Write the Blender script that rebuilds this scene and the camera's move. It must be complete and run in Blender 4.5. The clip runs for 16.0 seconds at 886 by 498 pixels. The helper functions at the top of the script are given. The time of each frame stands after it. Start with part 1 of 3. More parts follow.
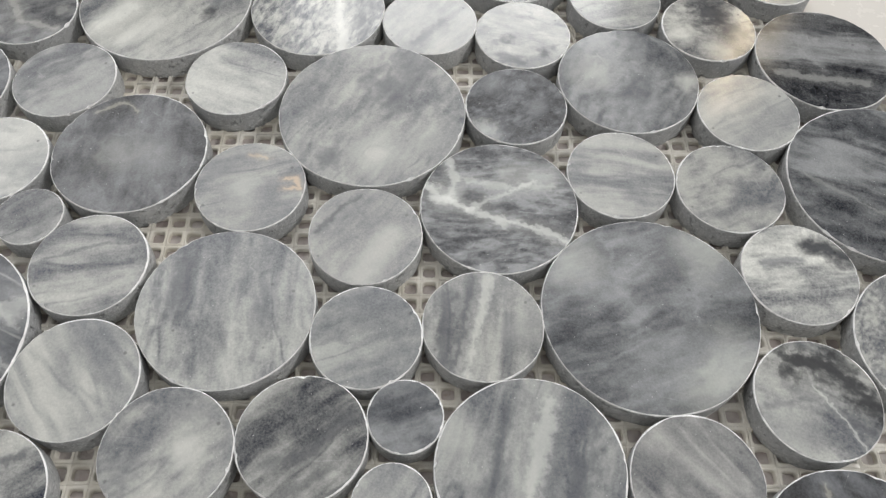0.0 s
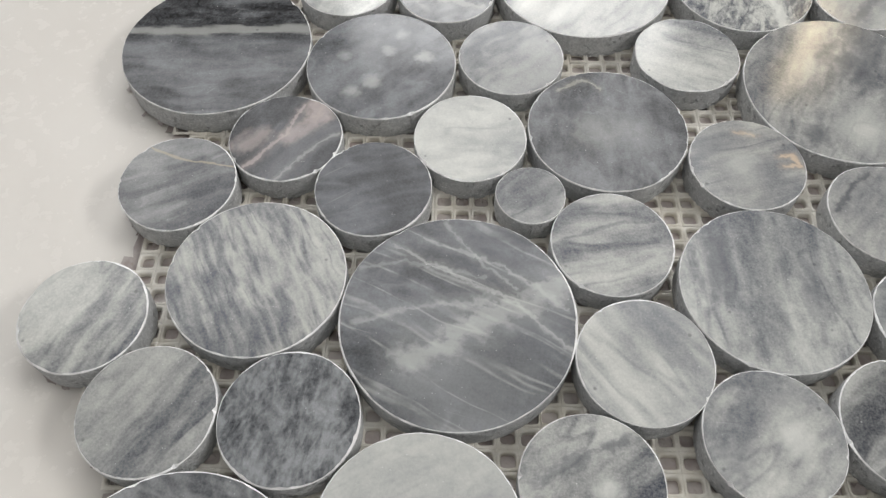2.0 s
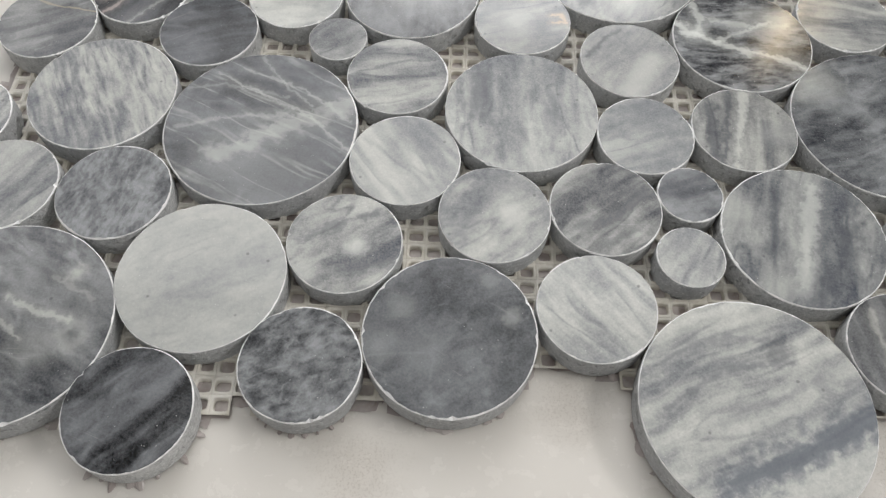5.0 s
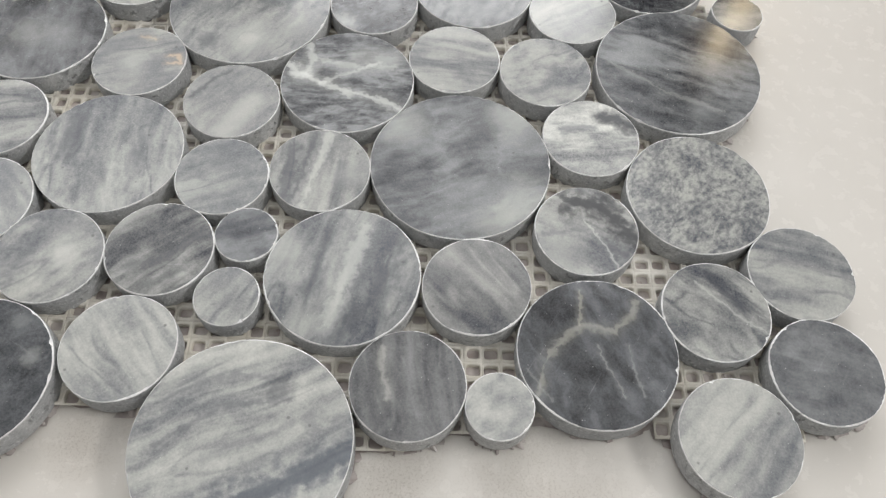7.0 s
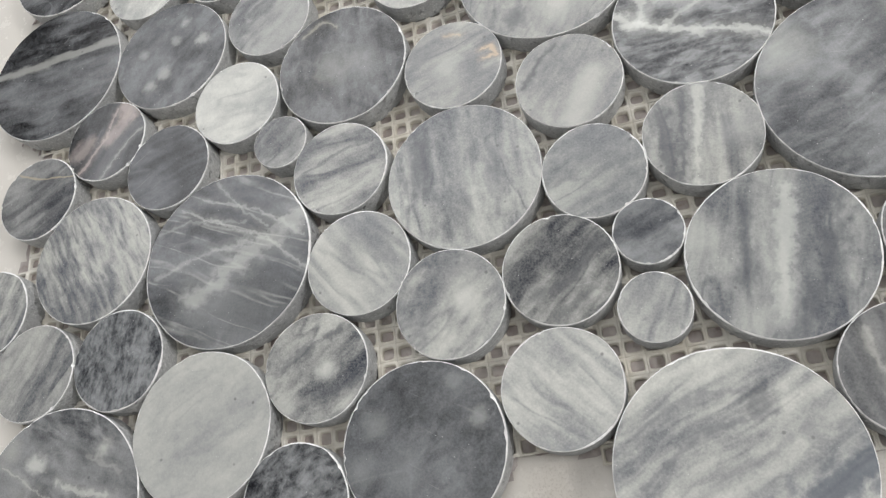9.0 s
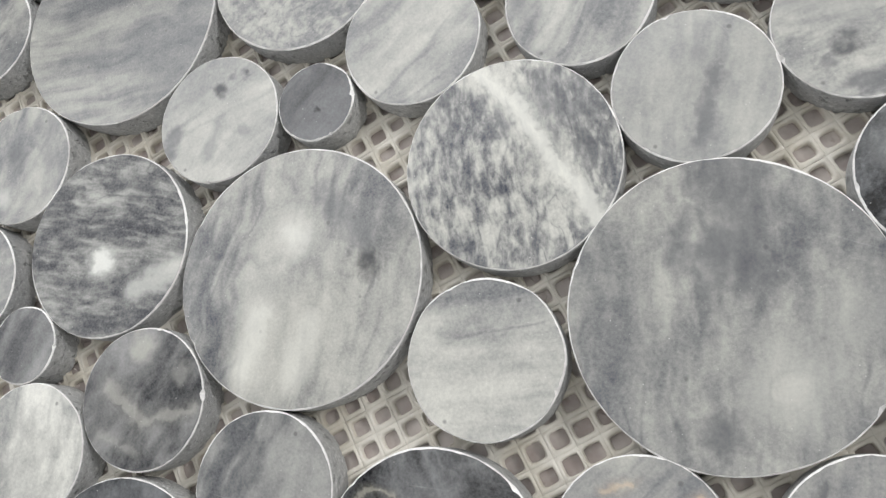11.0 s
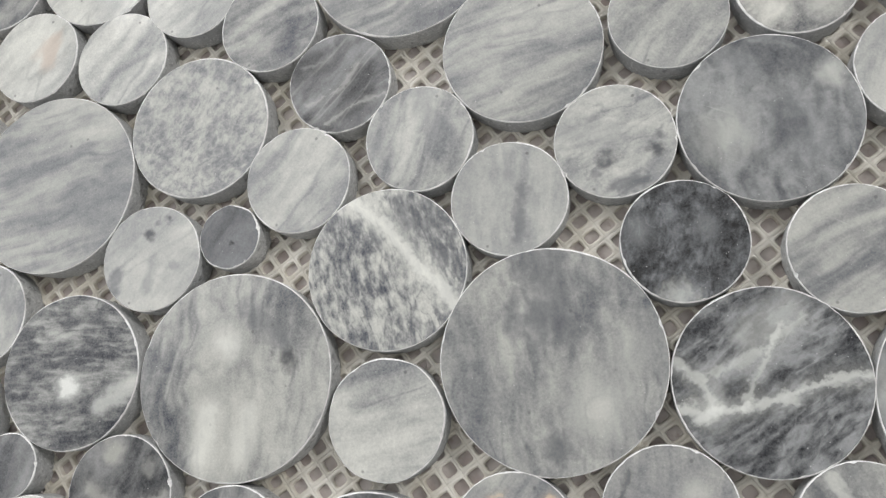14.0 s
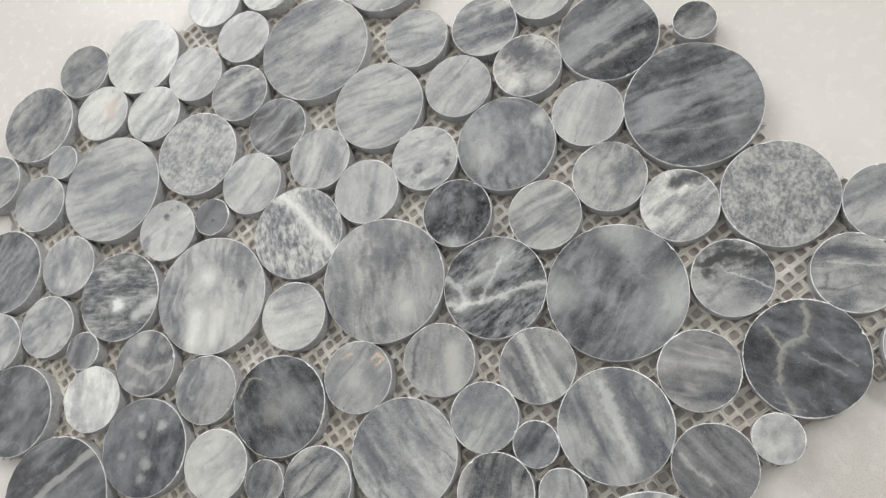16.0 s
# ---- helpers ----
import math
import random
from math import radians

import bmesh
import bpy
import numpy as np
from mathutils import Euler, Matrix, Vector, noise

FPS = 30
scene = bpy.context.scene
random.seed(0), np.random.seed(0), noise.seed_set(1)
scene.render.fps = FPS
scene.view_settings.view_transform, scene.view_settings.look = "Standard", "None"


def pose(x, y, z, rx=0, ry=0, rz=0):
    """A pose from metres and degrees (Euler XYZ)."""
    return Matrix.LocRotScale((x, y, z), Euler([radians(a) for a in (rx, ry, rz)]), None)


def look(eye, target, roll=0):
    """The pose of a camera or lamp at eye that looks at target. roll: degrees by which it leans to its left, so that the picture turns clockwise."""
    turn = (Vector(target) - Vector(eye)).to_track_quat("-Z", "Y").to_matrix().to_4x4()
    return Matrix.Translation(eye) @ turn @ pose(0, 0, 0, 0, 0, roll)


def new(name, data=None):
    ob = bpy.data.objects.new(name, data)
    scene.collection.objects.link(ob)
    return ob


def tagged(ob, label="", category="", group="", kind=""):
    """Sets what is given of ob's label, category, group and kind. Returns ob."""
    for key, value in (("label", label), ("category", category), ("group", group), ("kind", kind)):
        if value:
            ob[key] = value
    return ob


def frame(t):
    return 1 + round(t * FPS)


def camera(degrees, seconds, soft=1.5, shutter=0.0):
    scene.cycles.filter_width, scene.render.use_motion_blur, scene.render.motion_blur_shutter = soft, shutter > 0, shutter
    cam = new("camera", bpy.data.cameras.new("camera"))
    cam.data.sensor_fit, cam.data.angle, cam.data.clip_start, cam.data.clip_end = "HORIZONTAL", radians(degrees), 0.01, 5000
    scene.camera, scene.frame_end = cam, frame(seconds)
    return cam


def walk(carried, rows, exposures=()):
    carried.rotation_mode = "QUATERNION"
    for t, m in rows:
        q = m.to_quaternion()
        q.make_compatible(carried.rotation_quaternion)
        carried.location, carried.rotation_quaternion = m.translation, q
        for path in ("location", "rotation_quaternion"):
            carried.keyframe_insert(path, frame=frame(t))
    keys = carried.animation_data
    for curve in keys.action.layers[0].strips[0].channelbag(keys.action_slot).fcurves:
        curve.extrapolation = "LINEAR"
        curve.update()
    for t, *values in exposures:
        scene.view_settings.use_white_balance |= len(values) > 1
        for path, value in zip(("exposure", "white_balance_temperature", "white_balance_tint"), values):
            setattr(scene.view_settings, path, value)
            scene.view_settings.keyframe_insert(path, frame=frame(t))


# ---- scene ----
cam = camera(59.8, 16.0, 1.35)
PATH = [
    (0, pose(0.0000, 0.0000, 0.1999, 31.96, -1.18, -0.00)),
    (0.5, pose(-0.0430, 0.0011, 0.1919, 32.12, -0.92, 0.35)),
    (1, pose(-0.0829, 0.0019, 0.1875, 32.65, -0.68, 0.65)),
    (1.5, pose(-0.1198, 0.0009, 0.1816, 32.83, -0.31, 0.65)),
    (2, pose(-0.1409, -0.0026, 0.1848, 32.77, 0.14, 0.78)),
    (2.5, pose(-0.1463, -0.0180, 0.1811, 31.88, -0.09, 1.05)),
    (3, pose(-0.1487, -0.0398, 0.1817, 31.55, -0.26, 1.43)),
    (3.2, pose(-0.1483, -0.0491, 0.1820, 31.50, -0.29, 1.86)),
    (5.3, pose(-0.0573, -0.0679, 0.2017, 30.78, -0.93, 1.82)),
    (5.5, pose(-0.0420, -0.0668, 0.2025, 30.72, -1.04, 1.83)),
    (6, pose(-0.0057, -0.0642, 0.2078, 30.90, -1.75, 1.50)),
    (6.5, pose(0.0300, -0.0610, 0.2132, 30.91, -2.28, 1.21)),
    (7, pose(0.0513, -0.0598, 0.2172, 30.97, -1.90, 0.87)),
    (7.5, pose(0.0329, -0.0641, 0.2234, 30.49, 1.01, 0.67)),
    (8, pose(-0.0029, -0.0647, 0.2244, 28.50, 6.57, 0.00)),
    (8.2, pose(-0.0071, -0.0607, 0.2268, 27.26, 9.30, -0.54)),
    (10.3, pose(-0.0207, 0.0939, 0.1779, 14.25, 20.91, -20.04)),
    (10.5, pose(-0.0263, 0.1102, 0.1733, 14.05, 19.96, -21.89)),
    (11, pose(-0.0353, 0.1543, 0.1637, 13.35, 17.88, -26.44)),
    (11.5, pose(-0.0344, 0.1906, 0.1559, 11.01, 16.63, -30.51)),
    (12, pose(-0.0356, 0.2046, 0.1505, 11.58, 14.56, -33.12)),
    (12.5, pose(-0.0352, 0.2018, 0.1564, 11.22, 13.23, -34.88)),
    (13, pose(-0.0296, 0.1883, 0.1688, 11.50, 13.17, -35.50)),
    (13.5, pose(-0.0272, 0.1704, 0.1906, 12.50, 12.58, -35.93)),
    (14, pose(-0.0145, 0.1456, 0.2175, 13.11, 13.12, -36.08)),
    (14.5, pose(-0.0048, 0.1210, 0.2473, 13.49, 14.11, -36.17)),
    (15, pose(0.0079, 0.0917, 0.2762, 14.93, 15.00, -35.88)),
    (15.2, pose(0.0144, 0.0824, 0.2899, 14.61, 15.25, -35.96)),
    (15.5, pose(0.0195, 0.0610, 0.3050, 15.80, 15.65, -35.59)),
    (16, pose(0.0332, 0.0271, 0.3435, 16.08, 16.10, -35.32)),
]
walk(cam, PATH, [(0, 0.04), (3.2, 0.05), (6.5, 0.05), (8.2, 0.06), (10.3, 0.24), (11, 0.12), (12, 0.03), (16, 0.03)])

# ---- light ----
world = bpy.data.worlds.new("world")
scene.world = world
world.use_nodes = True
world.node_tree.nodes["Background"].inputs[0].default_value = (0.9, 0.95, 1.0, 1)
world.node_tree.nodes["Background"].inputs[1].default_value = 0.3
scene.view_settings.exposure = 0.0


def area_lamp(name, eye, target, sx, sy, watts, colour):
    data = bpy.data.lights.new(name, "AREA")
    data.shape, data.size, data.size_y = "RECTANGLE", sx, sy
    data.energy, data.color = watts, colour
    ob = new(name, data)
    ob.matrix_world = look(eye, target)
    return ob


# stands for an unseen source on the right that throws shadows leftward
area_lamp("unseen_area_light", (2.3, 0.0, 1.9), (0, 0.15, 0), 1.2, 0.5, 33, (1.0, 0.985, 0.97))
# fill added from south, west and overhead; no known fittings there
area_lamp("unseen_area_light", (-0.2, -2.4, 1.5), (0, 0.15, 0), 1.6, 0.6, 5, (1.0, 0.99, 0.98))
area_lamp("unseen_area_light", (-2.5, 0.4, 1.5), (-0.1, 0.2, 0), 1.0, 0.5, 5, (1.0, 1.0, 1.0))
area_lamp("unseen_area_light", (0.3, 0.1, 2.45), (0.3, 0.101, 0), 2.6, 2.2, 11, (0.985, 0.99, 0.975))
# added northern panel that only lifts the sheen on the far stones
area_lamp("unseen_area_light", (-0.7, 2.05, 2.44), (-0.7, 2.051, 0), 3.4, 1.5, 26, (0.985, 0.985, 1.0))
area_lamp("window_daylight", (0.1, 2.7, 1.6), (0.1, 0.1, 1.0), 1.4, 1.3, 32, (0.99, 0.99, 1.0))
area_lamp("warm_tube_light", (1.20, 2.26, 1.90), (0.18, 0.42, 0), 0.05, 0.40, 1.0, (1.0, 0.78, 0.48))
area_lamp("warm_tube_light", (1.30, 2.23, 1.90), (0.28, 0.39, 0), 0.04, 0.40, 0.25, (1.0, 0.8, 0.52))

# ---- materials ----


def lin(v):
    v = v / 255
    return v / 12.92 if v <= 0.04045 else ((v + 0.055) / 1.055) ** 2.4


class Nodes:
    """Short hand for building a node tree."""

    def __init__(self, tree):
        self.t = tree

    def add(self, kind, **inputs):
        n = self.t.nodes.new(kind)
        for key, v in inputs.items():
            self.put(n, key, v)
        return n

    def put(self, n, key, v):
        sock = n.inputs[int(key[1:])] if key[0] == "i" and key[1:].isdigit() else n.inputs[key.replace("_", " ")]
        if isinstance(v, bpy.types.NodeSocket):
            self.t.links.new(v, sock)
        else:
            sock.default_value = v

    def math(self, op, a, b=0.0, c=0.0, clamp=False):
        n = self.t.nodes.new("ShaderNodeMath")
        n.operation, n.use_clamp = op, clamp
        for k, v in enumerate((a, b, c)):
            self.put(n, "i%d" % k, v)
        return n.outputs[0]

    def ramp(self, v, lo, hi, a=0.0, b=1.0):
        n = self.t.nodes.new("ShaderNodeMapRange")
        n.interpolation_type = "SMOOTHSTEP"
        for k, x in enumerate((v, lo, hi, a, b)):
            self.put(n, "i%d" % k, x)
        return n.outputs[0]

    def mix(self, fac, a, b, blend="MIX"):
        n = self.t.nodes.new("ShaderNodeMix")
        n.data_type, n.blend_type = "RGBA", blend
        self.put(n, "i0", fac), self.put(n, "i6", a), self.put(n, "i7", b)
        return n.outputs[2]

    def noise(self, vec, scale, detail=4.0, rough=0.55, distort=0.0, w=0.0):
        n = self.t.nodes.new("ShaderNodeTexNoise")
        n.noise_dimensions = "4D"
        self.put(n, "Vector", vec)
        self.put(n, "W", w)
        n.inputs["Scale"].default_value = scale
        n.inputs["Detail"].default_value = detail
        n.inputs["Roughness"].default_value = rough
        n.inputs["Distortion"].default_value = distort
        return n.outputs[0]


def marble_group():
    """Veined marble seen on a sawn face, in millimetres of the stone's own plane."""
    g = bpy.data.node_groups.new("marble_face", "ShaderNodeTree")
    face = g.interface

    def sock(name, kind, value):
        s = face.new_socket(name, in_out="INPUT", socket_type=kind)
        s.default_value = value

    sock("Light", "NodeSocketColor", (0.4, 0.4, 0.4, 1))
    sock("Dark", "NodeSocketColor", (0.2, 0.2, 0.2, 1))
    for name, value in (("Angle", 0), ("Stretch", 4), ("Size", 1), ("Contrast", 1), ("Fine", 0.3), ("Bias", 0), ("Seed", 0), ("Lines", -0.3), ("Hair", 0), ("Hair Angle", 0), ("Ragged", 4),
                        ("Vein Angle", 0), ("Vein Offset", 0), ("Vein Width", 1), ("Vein", 0),
                        ("Thread Angle", 0), ("Thread Offset", 0), ("Thread Width", 1), ("Thread", 0),
                        ("Spot X", 0), ("Spot Y", 0), ("Spot Size", 1), ("Spot", 0), ("Spot Angle", 0), ("Spot Long", 1),
                        ("Patch X", 0), ("Patch Y", 0), ("Patch Size", 1), ("Patch", 0)):
        sock(name, "NodeSocketFloat", value)
    sock("Vein Colour", "NodeSocketColor", (0.6, 0.6, 0.6, 1))
    sock("Spot Colour", "NodeSocketColor", (0.2, 0.2, 0.2, 1))
    face.new_socket("Colour", in_out="OUTPUT", socket_type="NodeSocketColor")
    face.new_socket("Grain", in_out="OUTPUT", socket_type="NodeSocketFloat")
    face.new_socket("Flow", in_out="OUTPUT", socket_type="NodeSocketFloat")
    face.new_socket("Plane", in_out="OUTPUT", socket_type="NodeSocketVector")
    n = Nodes(g)
    i = g.nodes.new("NodeGroupInput").outputs
    o = g.nodes.new("NodeGroupOutput")
    tex = n.add("ShaderNodeTexCoord").outputs["Object"]
    mm = n.add("ShaderNodeVectorMath", i0=tex, i1=(1000, 1000, 0))
    mm.operation = "MULTIPLY"
    mm = mm.outputs[0]
    # slow drift that bends every streak
    drift = n.add("ShaderNodeTexNoise", Vector=mm, Scale=0.035, Detail=2.0)
    drift.noise_dimensions = "4D"
    n.put(drift, "W", i["Seed"])
    d0 = n.add("ShaderNodeVectorMath", i0=drift.outputs["Color"], i1=(0.5, 0.5, 0.5))
    d0.operation = "SUBTRACT"
    d1 = n.add("ShaderNodeVectorMath", i0=d0.outputs[0], i1=(7, 7, 0))
    d1.operation = "MULTIPLY"
    bent = n.add("ShaderNodeVectorMath", i0=mm, i1=d1.outputs[0]).outputs[0]

    def turned(vec, angle):
        r = n.add("ShaderNodeVectorRotate", Vector=vec, Angle=n.math("MULTIPLY", angle, -math.pi / 180))
        r.rotation_type = "Z_AXIS"
        s = n.add("ShaderNodeSeparateXYZ", Vector=r.outputs[0])
        return s.outputs[0], s.outputs[1]

    u, v = turned(bent, i["Angle"])
    u = n.math("DIVIDE", n.math("DIVIDE", u, i["Stretch"]), i["Size"])
    v = n.math("DIVIDE", v, i["Size"])
    # the layers swell and pinch along their length
    swell = n.noise(n.add("ShaderNodeCombineXYZ", X=n.math("MULTIPLY", u, 1.6), Y=v, Z=0.0).outputs[0], 0.085, 2, 0.5, 0.0, n.math("ADD", i["Seed"], 1.7))
    v = n.math("ADD", v, n.math("MULTIPLY", n.math("SUBTRACT", swell, 0.5), 4.5))
    uv = n.add("ShaderNodeCombineXYZ", X=u, Y=v, Z=0.0).outputs[0]
    uvlong = n.add("ShaderNodeCombineXYZ", X=n.math("MULTIPLY", u, 0.55), Y=v, Z=0.0).outputs[0]
    broad = n.noise(uv, 0.062, 3, 0.42, 0.2, i["Seed"])
    fine = n.noise(uv, 0.23, 4, 0.5, 0.15, n.math("ADD", i["Seed"], 7.3))
    streak = n.noise(uvlong, 0.3, 3, 0.5, 0.0, n.math("ADD", i["Seed"], 9.1))
    speck = n.noise(mm, 1.5, 4, 0.7, 0.0, i["Seed"])
    mottle = n.noise(mm, 0.33, 3, 0.6, 0.6, n.math("ADD", i["Seed"], 4.4))
    cloud = n.noise(mm, 0.07, 3, 0.5, 0.3, n.math("ADD", i["Seed"], 3.1))
    f = n.math("ADD", n.math("MULTIPLY", n.math("SUBTRACT", broad, 0.5), 3.4),
               n.math("MULTIPLY", n.math("MULTIPLY", n.math("SUBTRACT", fine, 0.5), 3.4), i["Fine"]))
    f = n.math("ADD", f, n.math("MULTIPLY", n.math("SUBTRACT", cloud, 0.5), 1.5))
    gate = n.ramp(n.noise(uv, 0.05, 1, 0.5, 0.0, n.math("ADD", i["Seed"], 13.0)), 0.35, 0.65, 0.2, 1.0)
    f = n.math("ADD", f, n.math("MULTIPLY", n.math("MULTIPLY", n.math("SUBTRACT", streak, 0.5), 2.6), gate))
    thin = n.noise(uv, 0.11, 2, 0.4, 0.1, n.math("ADD", i["Seed"], 5.7))
    thin = n.ramp(n.math("ABSOLUTE", n.math("SUBTRACT", thin, 0.5)), 0.045, 0.0)
    thin = n.math("MULTIPLY", thin, n.ramp(cloud, 0.42, 0.6))
    f = n.math("ADD", f, n.math("MULTIPLY", thin, n.math("MULTIPLY", i["Lines"], 1.3)))
    f = n.math("ADD", n.math("MULTIPLY", f, i["Contrast"]), n.math("ADD", 0.5, i["Bias"]))
    # two soft patches
    sep = n.add("ShaderNodeSeparateXYZ", Vector=bent)

    def blot(x, y, size, amount, angle=None, long=None):
        dx, dy = n.math("SUBTRACT", sep.outputs[0], x), n.math("SUBTRACT", sep.outputs[1], y)
        if angle is not None:
            dx, dy = turned(n.add("ShaderNodeCombineXYZ", X=dx, Y=dy, Z=0.0).outputs[0], angle)
            dx = n.math("DIVIDE", dx, long)
        r = n.math("SQRT", n.math("ADD", n.math("MULTIPLY", dx, dx), n.math("MULTIPLY", dy, dy)))
        r = n.math("ADD", r, n.math("MULTIPLY", n.math("MULTIPLY", n.math("SUBTRACT", fine, 0.5), 1.6), size))
        return n.ramp(r, size, n.math("MULTIPLY", size, 0.35), 0.0, amount)

    f = n.math("ADD", f, blot(i["Patch X"], i["Patch Y"], i["Patch Size"], i["Patch"]))
    f = n.math("MULTIPLY_ADD", n.math("TANH", n.math("MULTIPLY", n.math("SUBTRACT", f, 0.5), 1.6)), 0.56, 0.5)
    f = n.math("ADD", f, n.math("MULTIPLY", n.math("SUBTRACT", fine, 0.5), 0.35))
    f = n.math("ADD", f, n.math("MULTIPLY", n.math("SUBTRACT", speck, 0.5), 0.95))
    f = n.math("ADD", f, n.math("MULTIPLY", n.math("SUBTRACT", mottle, 0.5), 0.6))
    m = n.t.nodes.new("ShaderNodeMix")
    m.data_type, m.clamp_factor = "RGBA", False
    n.put(m, "i0", f), n.put(m, "i6", i["Dark"]), n.put(m, "i7", i["Light"])
    col = m.outputs[2]
    # crystalline veins
    ragged = n.math("MULTIPLY", n.math("SUBTRACT", n.noise(mm, 0.075, 4, 0.5, 0.0, i["Seed"]), 0.5), n.math("MULTIPLY", i["Ragged"], 1.6))
    for name in ("Vein", "Thread"):
        _, vv = turned(mm, i[name + " Angle"])
        vv = n.math("ABSOLUTE", n.math("SUBTRACT", n.math("ADD", vv, ragged), i[name + " Offset"]))
        wide = n.math("MULTIPLY", i[name + " Width"], n.ramp(fine, 0.3, 0.7, 0.4, 1.5))
        amount = n.ramp(vv, wide, n.math("MULTIPLY", wide, 0.25), 0.0, i[name])
        col = n.mix(amount, col, i["Vein Colour"])
    hu, hv = turned(bent, i["Hair Angle"])
    hair = n.add("ShaderNodeCombineXYZ", X=n.math("DIVIDE", hu, 14.0), Y=hv, Z=0.0).outputs[0]
    hair = n.noise(hair, 0.11, 2, 0.5, 0.0, i["Seed"])
    hair = n.ramp(n.math("ABSOLUTE", n.math("SUBTRACT", hair, 0.5)), 0.028, 0.0, 0.0, i["Hair"])
    col = n.mix(n.math("MULTIPLY", hair, n.ramp(fine, 0.35, 0.6)), col, i["Vein Colour"])
    col = n.mix(blot(i["Spot X"], i["Spot Y"], i["Spot Size"], i["Spot"], i["Spot Angle"], i["Spot Long"]), col, i["Spot Colour"])
    # bright crystal flecks, faint saw marks and a few dark pits
    vor = n.add("ShaderNodeTexVoronoi", Vector=mm, Scale=0.5)
    near = n.ramp(vor.outputs["Distance"], 0.09, 0.03)
    some = n.ramp(n.noise(mm, 0.12, 2, 0.5, 0.0, n.math("ADD", i["Seed"], 11.0)), 0.44, 0.6)
    col = n.mix(n.math("MULTIPLY", n.math("MULTIPLY", near, some), 0.75), col, (0.75, 0.75, 0.74, 1))
    su, sv = turned(mm, n.math("MULTIPLY", i["Seed"], 47.0))
    saw = n.noise(n.add("ShaderNodeCombineXYZ", X=n.math("DIVIDE", su, 25.0), Y=sv, Z=0.0).outputs[0], 1.3, 2, 0.6, 0.0, i["Seed"])
    col = n.mix(n.math("MULTIPLY", n.ramp(saw, 0.62, 0.75), n.ramp(cloud, 0.4, 0.65, 0.02, 0.2)), col, (0.6, 0.6, 0.6, 1))
    pit = n.add("ShaderNodeTexVoronoi", Vector=mm, Scale=0.16)
    hue = n.add("ShaderNodeSeparateColor", Color=pit.outputs["Color"]).outputs[0]
    pitted = n.math("MULTIPLY", n.ramp(pit.outputs["Distance"], 0.11, 0.04), n.math("GREATER_THAN", hue, 0.72))
    col = n.mix(n.math("MULTIPLY", pitted, 0.55), col, (0.09, 0.092, 0.098, 1))
    g.links.new(col, o.inputs["Colour"])
    g.links.new(speck, o.inputs["Grain"])
    g.links.new(n.math("ADD", n.math("SUBTRACT", fine, 0.5), n.math("MULTIPLY", n.math("SUBTRACT", mottle, 0.5), 0.6)), o.inputs["Flow"])
    # the plane with a ragged shift, for marks of their own shape
    plane = mm
    for scale, amount in ((0.13, 3.0), (0.5, 2.4)):
        jag = n.add("ShaderNodeTexNoise", Vector=mm, Scale=scale, Detail=3.0)
        j0 = n.add("ShaderNodeVectorMath", i0=jag.outputs["Color"], i1=(0.5, 0.5, 0.5))
        j0.operation = "SUBTRACT"
        j1 = n.add("ShaderNodeVectorMath", i0=j0.outputs[0], i1=(amount, amount, 0))
        j1.operation = "MULTIPLY"
        plane = n.add("ShaderNodeVectorMath", i0=plane, i1=j1.outputs[0]).outputs[0]
    g.links.new(plane, o.inputs["Plane"])
    return g


MARBLE = marble_group()


def finish(n, colour, rough, bump=None, strength=0.1, distance=0.0002, ior=1.5):
    out = n.t.nodes.new("ShaderNodeOutputMaterial")
    b = n.add("ShaderNodeBsdfPrincipled", Base_Color=colour, Roughness=rough, IOR=ior)
    if bump is not None:
        k = n.add("ShaderNodeBump", Height=bump, Strength=strength, Distance=distance)
        n.t.links.new(k.outputs[0], b.inputs["Normal"])
    n.t.links.new(b.outputs[0], out.inputs[0])


def tree(name):
    m = bpy.data.materials.new(name)
    m.use_nodes = True
    m.node_tree.nodes.clear()
    return m, Nodes(m.node_tree)


def tone(v, warm=0.0):
    """A grey of about that strength; dark marble leans to blue, light marble to a faint green."""
    g = max(0.02, lin(v) * 1.45 - 0.052)
    blue = max(0.0, min(1.0, (160 - v) / 65))
    return (g * (0.994 - 0.045 * blue + warm), g * (1.007 - 0.008 * blue), g * (0.955 + 0.16 * blue - warm), 1)


def along(n, plane, points):
    """Distance in millimetres from a run of straight pieces."""
    best = None
    for a, b in zip(points, points[1:]):
        ab = Vector((b[0] - a[0], b[1] - a[1], 0))
        pa = n.add("ShaderNodeVectorMath", i0=plane, i1=(a[0], a[1], 0))
        pa.operation = "SUBTRACT"
        dot = n.add("ShaderNodeVectorMath", i0=pa.outputs[0], i1=tuple(ab / ab.length_squared))
        dot.operation = "DOT_PRODUCT"
        h = n.math("MULTIPLY", dot.outputs["Value"], 1.0, clamp=True)
        foot = n.add("ShaderNodeVectorMath", i0=tuple(ab))
        foot.operation = "SCALE"
        n.put(foot, "Scale", h)
        gap = n.add("ShaderNodeVectorMath", i0=pa.outputs[0], i1=foot.outputs[0])
        gap.operation = "DISTANCE"
        gap = gap.outputs["Value"]
        best = gap if best is None else n.math("MINIMUM", best, gap)
    return best


